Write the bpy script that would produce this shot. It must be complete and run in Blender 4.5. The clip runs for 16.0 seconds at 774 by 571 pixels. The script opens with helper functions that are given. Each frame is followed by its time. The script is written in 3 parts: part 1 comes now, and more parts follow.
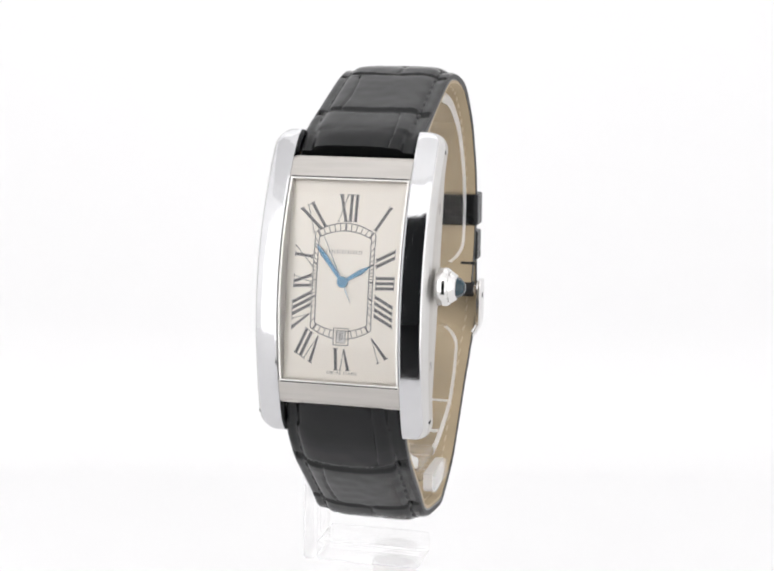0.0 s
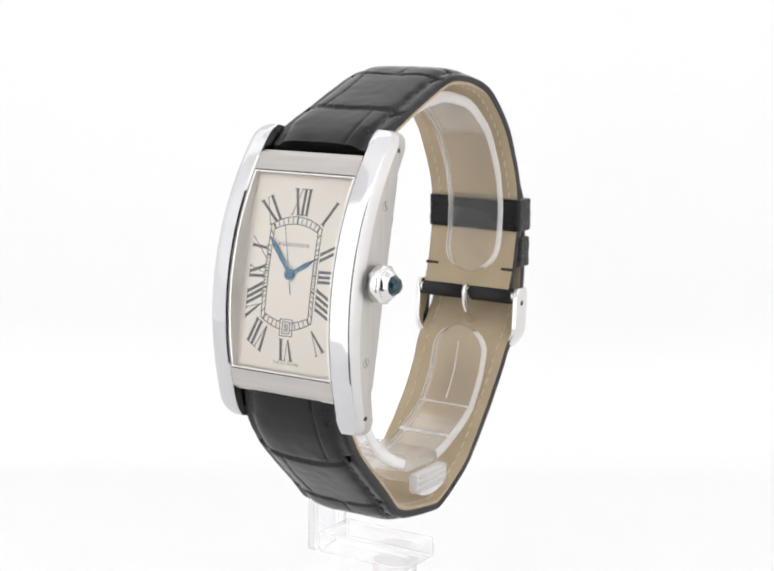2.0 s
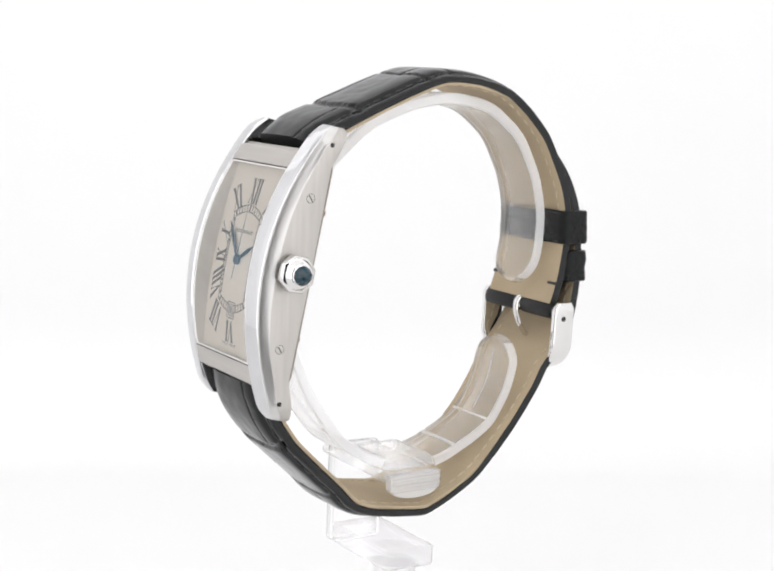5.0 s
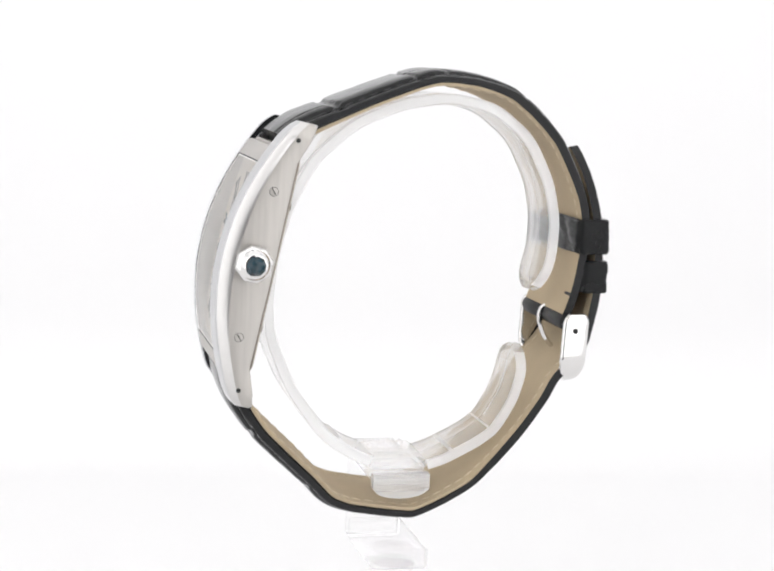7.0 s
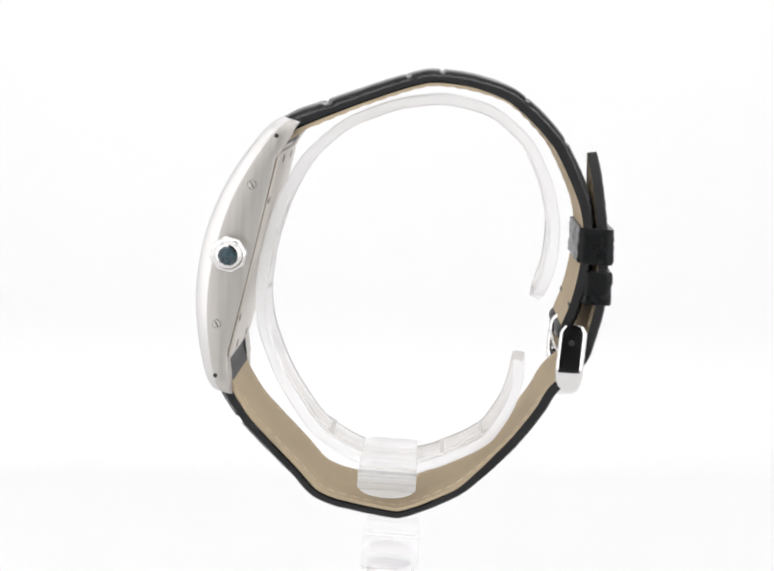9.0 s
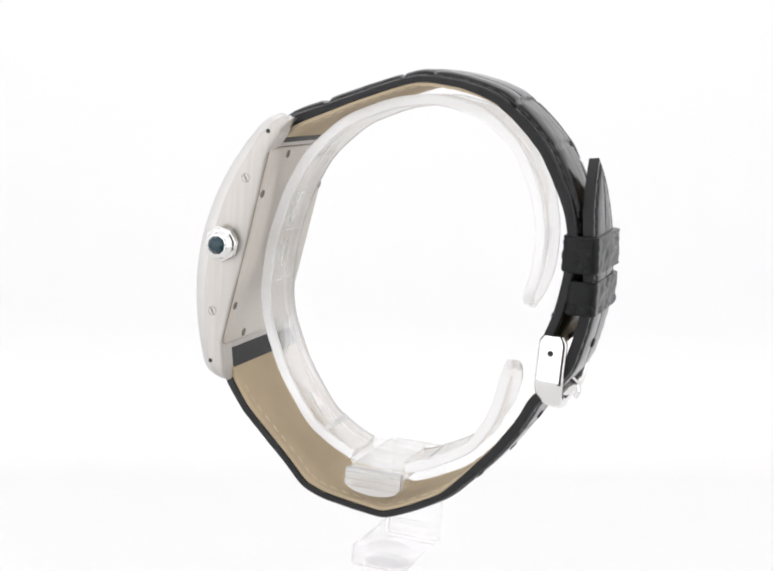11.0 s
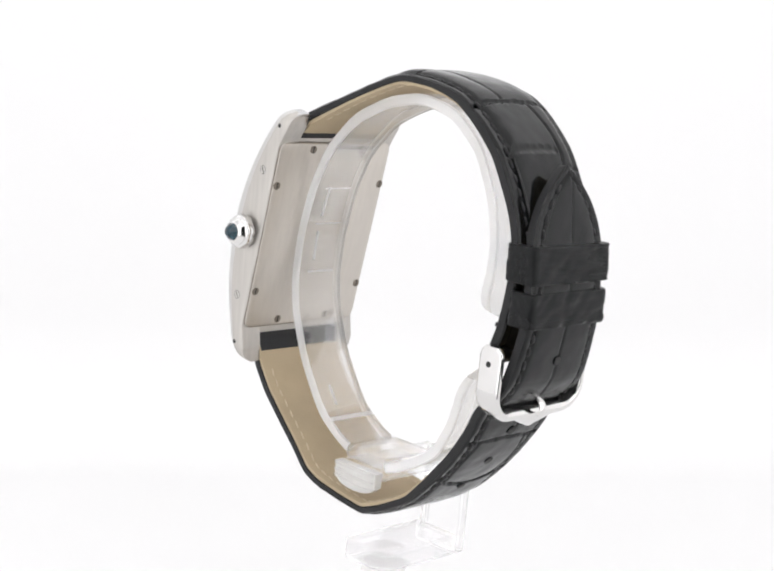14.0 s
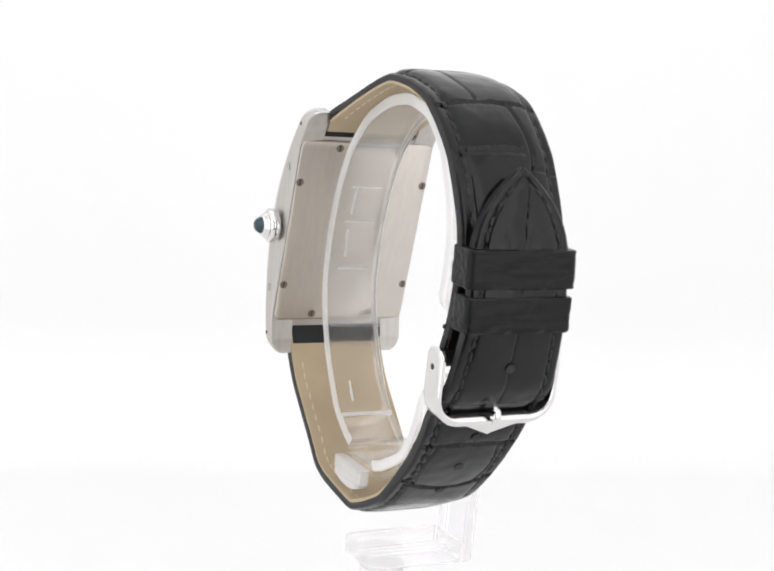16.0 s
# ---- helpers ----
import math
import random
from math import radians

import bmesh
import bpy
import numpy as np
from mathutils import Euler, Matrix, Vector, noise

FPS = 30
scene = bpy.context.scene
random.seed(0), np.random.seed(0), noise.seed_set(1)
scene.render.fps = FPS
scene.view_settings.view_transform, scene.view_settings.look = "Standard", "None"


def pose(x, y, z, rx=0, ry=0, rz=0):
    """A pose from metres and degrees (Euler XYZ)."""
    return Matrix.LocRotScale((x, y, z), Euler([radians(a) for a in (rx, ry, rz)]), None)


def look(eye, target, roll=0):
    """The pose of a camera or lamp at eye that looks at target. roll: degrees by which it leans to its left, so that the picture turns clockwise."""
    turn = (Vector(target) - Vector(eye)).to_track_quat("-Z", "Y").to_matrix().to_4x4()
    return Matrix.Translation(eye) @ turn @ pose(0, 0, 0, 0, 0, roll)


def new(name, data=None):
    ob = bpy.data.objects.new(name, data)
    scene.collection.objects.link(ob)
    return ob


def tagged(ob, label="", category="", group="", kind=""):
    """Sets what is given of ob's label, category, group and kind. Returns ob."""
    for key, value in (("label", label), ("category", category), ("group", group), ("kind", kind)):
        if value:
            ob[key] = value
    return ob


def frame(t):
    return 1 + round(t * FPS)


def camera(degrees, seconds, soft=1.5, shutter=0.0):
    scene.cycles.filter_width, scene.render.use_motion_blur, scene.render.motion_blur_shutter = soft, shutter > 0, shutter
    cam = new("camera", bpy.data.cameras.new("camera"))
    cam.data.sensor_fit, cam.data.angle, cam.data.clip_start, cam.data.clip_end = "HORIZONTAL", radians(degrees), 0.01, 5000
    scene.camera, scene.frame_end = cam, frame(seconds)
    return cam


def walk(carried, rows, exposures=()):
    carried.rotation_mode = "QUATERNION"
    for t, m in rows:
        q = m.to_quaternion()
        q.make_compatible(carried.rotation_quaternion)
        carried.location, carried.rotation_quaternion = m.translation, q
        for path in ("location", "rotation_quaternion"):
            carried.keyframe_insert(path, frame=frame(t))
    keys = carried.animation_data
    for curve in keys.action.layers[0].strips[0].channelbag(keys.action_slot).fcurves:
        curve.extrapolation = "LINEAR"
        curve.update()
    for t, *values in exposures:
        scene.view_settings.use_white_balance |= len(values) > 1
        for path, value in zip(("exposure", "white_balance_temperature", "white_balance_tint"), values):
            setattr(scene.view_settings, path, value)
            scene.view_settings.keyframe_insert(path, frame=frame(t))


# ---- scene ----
# Lengths of the watch and its stand are written in millimetres and scaled on linking.
MM = 0.001
LIFT = 0.1304           # height of the camera's eye above the tent floor

cam = camera(30.25, 16.0, soft=2.1)
EYE = (0.0, -0.22718, LIFT)
CAM = Matrix.Translation(EYE) @ pose(0, 0, 0, 90 - 11.478, 0, 0.595)
walk(cam, [(0.0, CAM), (16.0, CAM)])

# the turning axis leans a little sideways, seen along the camera's view
AXIS_LEAN = CAM @ pose(0, 0, 0, 0, 0, -2.835) @ CAM.inverted()

# ---- world and light: a white tent, lit top and sides, open towards the camera; lamps and glow added ----
world = bpy.data.worlds.new("world")
scene.world = world
world.use_nodes = True
world.node_tree.nodes["Background"].inputs[0].default_value = (0.9, 0.95, 1.0, 1)
world.node_tree.nodes["Background"].inputs[1].default_value = 0.02
scene.view_settings.exposure = 0.085

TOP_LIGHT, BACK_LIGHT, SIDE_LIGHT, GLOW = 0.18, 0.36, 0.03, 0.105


def area_lamp(name, eye, target, size_x, size_y, watts, colour=(1, 0.995, 0.995)):
    data = bpy.data.lights.new(name, "AREA")
    data.shape, data.size, data.size_y, data.energy, data.color = "RECTANGLE", size_x, size_y, watts, colour
    ob = new(name, data)
    ob.matrix_world = look(eye, target)
    return ob


# fill lamps added out of view to brighten the watch and the sweep
area_lamp("top_fill", (0, -0.02, 0.47), (0, 0, 0), 0.42, 0.42, TOP_LIGHT)
area_lamp("back_fill", (0, 0.175, 0.33), (0, -0.16, 0.14), 0.78, 0.30, BACK_LIGHT)
area_lamp("side_fill", (-0.36, -0.08, 0.24), (0, 0, 0.10), 0.25, 0.35, SIDE_LIGHT)
area_lamp("side_fill", (0.36, -0.08, 0.24), (0, 0, 0.10), 0.25, 0.35, SIDE_LIGHT)


# ---- materials ----
def material(name, colour, rough=0.5, metal=0.0, vary=0.08, scale=300.0, bump=0.0, bump_scale=2000.0,
             stretch=(1, 1, 1), spec=0.5, rough_vary=0.06, coat=0.0, distance=0.0002):
    m = bpy.data.materials.new(name)
    m.use_nodes = True
    t = m.node_tree
    b = t.nodes["Principled BSDF"]
    b.inputs["Metallic"].default_value = metal
    b.inputs["Specular IOR Level"].default_value = spec
    b.inputs["Coat Weight"].default_value = coat
    co = t.nodes.new("ShaderNodeTexCoord")
    mp = t.nodes.new("ShaderNodeMapping")
    mp.inputs["Scale"].default_value = stretch
    t.links.new(co.outputs["Object"], mp.inputs["Vector"])
    n = t.nodes.new("ShaderNodeTexNoise")
    n.inputs["Scale"].default_value, n.inputs["Detail"].default_value = scale, 4
    t.links.new(mp.outputs[0], n.inputs["Vector"])
    ramp = t.nodes.new("ShaderNodeMix")
    ramp.data_type = "RGBA"
    ramp.inputs["A"].default_value = (*[max(0, c * (1 - vary)) for c in colour], 1)
    ramp.inputs["B"].default_value = (*[min(1, c * (1 + vary)) for c in colour], 1)
    t.links.new(n.outputs["Fac"], ramp.inputs["Factor"])
    t.links.new(ramp.outputs["Result"], b.inputs["Base Color"])
    r = t.nodes.new("ShaderNodeMapRange")
    r.inputs["To Min"].default_value, r.inputs["To Max"].default_value = max(0.0, rough - rough_vary), rough + rough_vary
    t.links.new(n.outputs["Fac"], r.inputs["Value"])
    t.links.new(r.outputs[0], b.inputs["Roughness"])
    if bump:
        n2 = t.nodes.new("ShaderNodeTexNoise")
        n2.inputs["Scale"].default_value, n2.inputs["Detail"].default_value = bump_scale, 5
        t.links.new(mp.outputs[0], n2.inputs["Vector"])
        bp = t.nodes.new("ShaderNodeBump")
        bp.inputs["Strength"].default_value, bp.inputs["Distance"].default_value = bump, distance
        t.links.new(n2.outputs["Fac"], bp.inputs["Height"])
        t.links.new(bp.outputs[0], b.inputs["Normal"])
    return m


def glow_fabric(name, colour, glow):
    """White tent cloth with an added glow in place of light from outside."""
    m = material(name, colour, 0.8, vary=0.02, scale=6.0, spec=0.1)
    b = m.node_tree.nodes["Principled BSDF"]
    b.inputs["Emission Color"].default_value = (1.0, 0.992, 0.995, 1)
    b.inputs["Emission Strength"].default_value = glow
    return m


def clear(name, tint, rough, ior, through_share=1.0, plain=0.0):
    m = bpy.data.materials.new(name)
    m.use_nodes = True
    b = m.node_tree.nodes["Principled BSDF"]
    b.inputs["Base Color"].default_value = (*tint, 1)
    b.inputs["Roughness"].default_value = rough
    b.inputs["IOR"].default_value = ior
    b.inputs["Transmission Weight"].default_value = through_share
    if plain:
        t = m.node_tree
        mx, tr = t.nodes.new("ShaderNodeMixShader"), t.nodes.new("ShaderNodeBsdfTransparent")
        mx.inputs[0].default_value = plain
        t.links.new(b.outputs[0], mx.inputs[1])
        t.links.new(tr.outputs[0], mx.inputs[2])
        t.links.new(mx.outputs[0], t.nodes["Material Output"].inputs["Surface"])
    return m


def thin_pane(name):
    """A thin clear crystal: see-through with a mirror sheen that grows at a slant."""
    m = bpy.data.materials.new(name)
    m.use_nodes = True
    t = m.node_tree
    t.nodes.remove(t.nodes["Principled BSDF"])
    tr, gl = t.nodes.new("ShaderNodeBsdfTransparent"), t.nodes.new("ShaderNodeBsdfGlossy")
    gl.inputs["Roughness"].default_value = 0.10
    tr.inputs["Color"].default_value = (0.98, 0.98, 0.98, 1)
    fr, mx = t.nodes.new("ShaderNodeFresnel"), t.nodes.new("ShaderNodeMixShader")
    fr.inputs["IOR"].default_value = 1.75
    t.links.new(fr.outputs[0], mx.inputs[0])
    t.links.new(tr.outputs[0], mx.inputs[1])
    t.links.new(gl.outputs[0], mx.inputs[2])
    t.links.new(mx.outputs[0], t.nodes["Material Output"].inputs["Surface"])
    return m


POLISHED = material("polished_steel", (0.72, 0.71, 0.70), 0.08, 1.0, vary=0.03, scale=400, rough_vary=0.03, bump=0.02, bump_scale=900)
SATIN = material("satin_steel", (0.52, 0.498, 0.47), 0.50, 1.0, vary=0.18, scale=160, stretch=(8, 8, 0.6), rough_vary=0.10, bump=0.10, bump_scale=2500, distance=0.00005)
# shoulder strip: rougher than the bezel so the dark opening's reflection blurs out
SHOULDER = material("soft_polished_steel", (0.60, 0.59, 0.58), 0.34, 1.0, vary=0.06, scale=300, rough_vary=0.06, bump=0.04, bump_scale=900)
SATIN_BAR = material("satin_bar_steel", (0.485, 0.463, 0.438), 0.42, 1.0, vary=0.16, scale=160, stretch=(0.6, 8, 8), rough_vary=0.08, bump=0.08, bump_scale=2500, distance=0.00005)
BACK_STEEL = material("brushed_back_steel", (0.565, 0.53, 0.485), 0.40, 1.0, vary=0.10, scale=160, stretch=(8, 8, 0.6), rough_vary=0.10, bump=0.10, bump_scale=2500, distance=0.00005)
BEZEL = material("polished_bezel_steel", (0.60, 0.60, 0.61), 0.075, 1.0, vary=0.05, scale=400, rough_vary=0.03, bump=0.03, bump_scale=700)
# crystal frame: the dial's reflection in its polished walls is put into the pale colour
FRAME = material("pale_frame_steel", (0.88, 0.86, 0.83), 0.45, 0.3, vary=0.1, scale=300)
SCREW = material("dull_screw_steel", (0.22, 0.19, 0.16), 0.4, 1.0, vary=0.2, scale=800)
LEATHER = material("black_leather", (0.004, 0.0045, 0.005), 0.15, vary=0.3, scale=140, bump=0.16, bump_scale=2400, spec=0.31, rough_vary=0.09, distance=0.00006)
KEEPER_LEATHER = material("creased_leather", (0.0045, 0.005, 0.0055), 0.28, vary=0.3, scale=140, bump=0.6, bump_scale=1100, stretch=(0.12, 1, 1.0), spec=0.21, rough_vary=0.08, distance=0.00030)
EDGE = material("painted_leather_edge", (0.012, 0.012, 0.013), 0.5, vary=0.3, scale=500, bump=0.3, bump_scale=2200, distance=0.00006, spec=0.3)
LINING = material("tan_lining", (0.462, 0.372, 0.25), 0.72, vary=0.16, scale=140, bump=0.5, bump_scale=2600, spec=0.25, distance=0.0001)
THREAD = material("black_thread", (0.012, 0.012, 0.013), 0.6, vary=0.3, scale=2500)
TAN_THREAD = material("tan_thread", (0.58, 0.49, 0.345), 0.75, vary=0.2, scale=2500)
DIAL = material("cream_dial", (0.985, 0.93, 0.85), 0.46, 0.45, vary=0.015, scale=90, spec=0.3)
INK = material("grey_ink", (0.13, 0.128, 0.13), 0.5, vary=0.2, scale=1500)
WHITE_CARD = material("date_white", (0.82, 0.80, 0.77), 0.5, vary=0.02)
BLUE = material("blued_steel", (0.08, 0.21, 0.33), 0.25, 0.6, vary=0.15, scale=700)
GEM = material("blue_stone", (0.004, 0.03, 0.045), 0.05, vary=0.4, scale=500, spec=0.6)
DARK = material("dark_hole", (0.01, 0.01, 0.01), 0.6, vary=0.2)
CRYSTAL = thin_pane("watch_crystal")
ACRYLIC = clear("clear_acrylic", (0.99, 0.99, 0.99), 0.02, 1.36, 0.97, 0.50)
CLEAR = clear("clear_acrylic_block", (0.99, 0.99, 0.99), 0.02, 1.32, 0.97, 0.55)
WHITE_EDGE = clear("frosted_white_edge", (0.97, 0.97, 0.97), 0.22, 1.40, 0.6, 0.15)
CUT_EDGE = clear("cut_acrylic_edge", (0.985, 0.985, 0.985), 0.35, 1.32, 0.62, 0.12)
TABLE = material("dark_table", (0.03, 0.03, 0.032), 0.6, vary=0.3, scale=30, bump=0.1, bump_scale=400)
FROSTED = clear("frosted_acrylic", (0.97, 0.945, 0.94), 0.5, 1.3, 0.35, 0.4)
# added glow: whitens the sweep; unseen front and sides brighten dial and metal
TENT = glow_fabric("white_tent_cloth", (0.755, 0.754, 0.757), GLOW)
FRONT_CLOTH = glow_fabric("glowing_front_cloth", (0.82, 0.82, 0.82), 0.92)
SIDE_CLOTH = glow_fabric("glowing_side_cloth", (0.78, 0.78, 0.785), 0.32)


# ---- mesh helpers ----
def link(name, bm, mat, parent=None, smooth=True, label="", mats=()):
    me = bpy.data.meshes.new(name)
    bmesh.ops.recalc_face_normals(bm, faces=bm.faces)
    bm.to_mesh(me)
    bm.free()
    for m in (mat, *mats):
        me.materials.append(m)
    if smooth:
        me.shade_smooth()
        me.set_sharp_from_angle(angle=radians(38))
    ob = new(name, me)
    ob.parent = parent
    if label:
        ob["label"] = label
    return ob


def part(name, bm, mat, parent, label="", smooth=True, mats=()):
    """One mesh, written in millimetres, as a part of a thing or of a part."""
    bmesh.ops.scale(bm, vec=(MM, MM, MM), verts=bm.verts)
    return link(name, bm, mat, parent, smooth, label, mats)


def loft(rings, closed=True, caps=True, bm=None):
    """Skin through rings of equally many points."""
    bm = bm or bmesh.new()
    rows = [[bm.verts.new(p) for p in r] for r in rings]
    n = len(rows[0])
    for a, b in zip(rows, rows[1:]):
        for i in range(n if closed else n - 1):
            j = (i + 1) % n
            bm.faces.new((a[i], a[j], b[j], b[i]))
    if caps and closed:
        bm.faces.new(rows[0])
        bm.faces.new(rows[-1][::-1])
    return bm


def prism(outline, place, low, high, bm=None):
    """An outline of (u, v) pushed from low to high; place(u, v, n) gives the point."""
    return loft([[place(u, v, low) for u, v in outline], [place(u, v, high) for u, v in outline]], bm=bm)


def turned(profile, place, sides=40, turn=0.0):
    """A turned solid: profile of (radius, along); place(a, b, along)."""
    return loft([[place(r * math.cos(2 * math.pi * (i + turn) / sides), r * math.sin(2 * math.pi * (i + turn) / sides), h)
                  for i in range(sides)] for r, h in profile])


def smooth_path(points, step, rounds=2):
    """A polyline with eased corners, cut into even steps. Returns points and running lengths."""
    p = np.array(points, float)
    for _ in range(rounds):
        q = np.empty((2 * len(p), p.shape[1]))
        q[0], q[-1] = p[0], p[-1]
        q[1:-1:2], q[2:-1:2] = 0.82 * p[:-1] + 0.18 * p[1:], 0.18 * p[:-1] + 0.82 * p[1:]
        p = q
    s = np.r_[0, np.cumsum(np.linalg.norm(np.diff(p, axis=0), axis=1))]
    n = max(2, int(s[-1] / step))
    t = np.linspace(0, s[-1], n + 1)
    return np.stack([np.interp(t, s, p[:, k]) for k in range(p.shape[1])], 1), t


# ---- the tent ----
def tent():
    half, back, front, top, r = 0.42, 0.185, -0.42, 0.5, 0.035
    prof = [(y, 0.0) for y in np.linspace(-0.17, back - r, 16)]
    prof += [(back - r + r * math.sin(a), r - r * math.cos(a)) for a in np.linspace(0.0, math.pi / 2, 30)[1:]]
    prof += [(back, z) for z in np.linspace(r, top, 16)[1:]]
    skin = prof + [(y + (0.004 if z > r / 2 else 0), z - (0 if z > r / 2 else 0.004)) for y, z in prof[::-1]]
    bm = loft([[Vector((x, y, z)) for y, z in skin] for x in np.linspace(-half, half, 9)])
    tagged(link("backdrop", bm, TENT), "seamless white sweep of the tent, floor curving up into the back, with added glow", "backdrop", kind="structure")
    left, right, high, near = -0.055, 0.09, 0.34, -0.27
    for name, a, b in (("wall_west", (-half - 0.004, front, 0), (-half, back, top)), ("wall_east", (half, front, 0), (half + 0.004, back, top)),
                       ("ceiling", (-half, front, top), (half, back, top + 0.004)),
                       ("wall_south_1", (-half, near - 0.004, 0), (left, near, top)), ("wall_south_2", (right, near - 0.004, 0), (half, near, top)),
                       ("floor_1", (-half, near, -0.004), (left, -0.1705, 0)), ("floor_2", (right, near, -0.004), (half, -0.1705, 0)),
                       ("wall_south_3", (left, near - 0.004, high), (right, near, top))):
        bm = bmesh.new()
        bmesh.ops.create_cube(bm, size=1)
        for v in bm.verts:
            v.co = [a[k] if v.co[k] < 0 else b[k] for k in range(3)]
        tagged(link(name, bm, FRONT_CLOTH if "south" in name else SIDE_CLOTH if "wall" in name else TENT, smooth=False), "unseen plain white cloth side of the tent, with added glow", "tent wall", kind="structure")


tent()
bm = bmesh.new()
bmesh.ops.create_cube(bm, size=1)
for v in bm.verts:
    v.co = (v.co.x * 2.4, v.co.y * 2.4, -0.024 if v.co.z > 0 else -0.05)
tagged(link("table_top", bm, TABLE, smooth=False), "plain dark table top under the photo tent", "table", kind="structure")

# ---- the turning things ----
START, SPEED = -25.0, -8.6987
ON_AXIS = Matrix.Translation((-0.003986, -0.00045, -0.00544)) @ pose(0, 0, 0, -0.7973, -2.4378, 12.1515)


def turned_to(t):
    """The pose of all that stands on the turning stand at t seconds."""
    return AXIS_LEAN @ Matrix.Translation((0, 0, LIFT)) @ pose(0, 0, 0, 0, 0, START + SPEED * t) @ ON_AXIS


watch = tagged(new("wristwatch"), "rectangular steel wristwatch with cream dial on black leather strap", "wristwatch")
stand = tagged(new("display_stand"), "clear acrylic watch stand with an open ring", "stand")

# case frame: u to the crown, v up, n out of the dial
TILT = (0.192, 0.981)


def at_case(u, v, n):
    return Vector((0.5 + u, -27.9 + TILT[0] * v - TILT[1] * n, -35.4 + TILT[1] * v + TILT[0] * n))


def flank_front(v):
    return 2.5 - 0.0134 * v * v


def flank_back(v):
    a = abs(v)
    return -5.1 - 0.35 * max(0, a - 16) ** 1.0 * (1 if a < 20 else 0.9) + (0.12 * max(0, 16 - abs(a - 16)) / 16)


def side_bar(sign):
    """One curved side of the case, from lug tip to lug tip."""
    rings = []
    for v in 22.15 * np.sin(np.linspace(-math.pi / 2, math.pi / 2, 91)):
        a = abs(v)
        f, b = flank_front(v), flank_back(v)
        end = max(0.0, (a - 19.6) / 2.6)
        f -= 0.5 * end ** 3
        rise = 1 - 0.45 * end ** 2
        edge = 1.75 - 0.035 * a
        sec = [(8.75, b + 0.2), (8.75, f - 0.5), (8.85, f + 0.35 * rise), (8.95, f + 0.75 * rise), (9.2, f + 0.92 * rise), (10.0, f + 0.80 * rise), (11.0, f + 0.63 * rise), (11.85, f + 0.47 * rise),
               (12.08, f + 0.34 * rise), (12.28, f - 0.02), (12.48, f - 0.5), (12.66, f - 1.0), (12.79, f - edge), (12.8, f - edge - 0.12), (12.8, b + 0.45), (12.65, b + 0.15), (12.3, b)]
        pull = 2.3 * (1 - math.sqrt(max(0.0, 1 - end ** 2)))
        rings.append([at_case(sign * (8.75 + (u - 8.75) * (1 - pull / 4.05)), v, n) for u, n in sec])
    SECTION = len(rings[0])
    bm = loft(rings)
    ob = part("side_bar", bm, BEZEL, case, "polished curved steel side of the case", mats=(SATIN, SHOULDER))
    for p in ob.data.polygons:
        if p.index % SECTION in (8, 9, 10, 11):
            p.material_index = 2
        if p.index % SECTION in (12, 13) or p.normal.y * TILT[1] - p.normal.z * TILT[0] > 0.2:
            p.material_index = 1
    return ob


def case_body():
    out = [(-9.1, -17.9), (9.1, -17.9), (9.1, 18.0), (-9.1, 18.0)]
    return part("case", prism(out, at_case, -5.0, -1.9), SATIN, watch, "brushed steel case middle", smooth=False)


case = case_body()
for sign in (-1, 1):
    side_bar(sign)


def cross_bar(s):
    """The flat brushed bar above or below the dial."""
    rings = []
    for v, lo in ((14.75, 0), (15.0, 1), (17.3, 1), (17.6, 0)):
        top = flank_front(v) + 0.75 - (0.15 if not lo else 0)
        rings.append([at_case(u, s * v, n) for u, n in ((-8.9, -3.2), (8.9, -3.2), (8.9, top), (-8.9, top))])
    part("cross_bar", loft(rings), SATIN_BAR, case, "brushed flat steel bar at the end of the dial", smooth=False)


cross_bar(1)
cross_bar(-1)


def dial_n(v):
    return 0.5 - 0.0056 * v * v


def at_dial(u, v, h=0.0):
    return at_case(u, v, dial_n(v) + h)


def dial_plate():
    rings = [[at_dial(u, v, h) for u, h in ((-8.75, 0), (8.75, 0), (8.75, -0.4), (-8.75, -0.4))] for v in np.linspace(-14.75, 14.75, 25)]
    return part("dial", loft(rings), DIAL, watch, "cream dial with grey roman numerals", smooth=True)


dial = dial_plate()


def glass_n(u, v):
    return flank_front(v) + 0.62 + 0.16 * (1 - (u / 8.5) ** 2)


def rehaut():
    """The thin polished frame that holds the crystal."""
    bm = bmesh.new()
    outer, inner = (8.78, 14.78), (8.5, 14.5)
    for (a, b) in (((-1, -1), (1, -1)), ((1, -1), (1, 1)), ((1, 1), (-1, 1)), ((-1, 1), (-1, -1))):
        rings = []
        for k in np.linspace(0, 1, 13):
            sx, sy = a[0] + (b[0] - a[0]) * k, a[1] + (b[1] - a[1]) * k
            o, i = (outer[0] * sx, outer[1] * sy), (inner[0] * sx, inner[1] * sy)
            rings.append([at_dial(*o, 0.02), at_case(*o, flank_front(o[1]) + 0.66), at_case(*i, flank_front(i[1]) + 0.62), at_dial(*i, 0.02)])
        loft(rings, bm=bm)
    part("crystal_frame", bm, FRAME, case, "thin polished frame round the crystal")


rehaut()


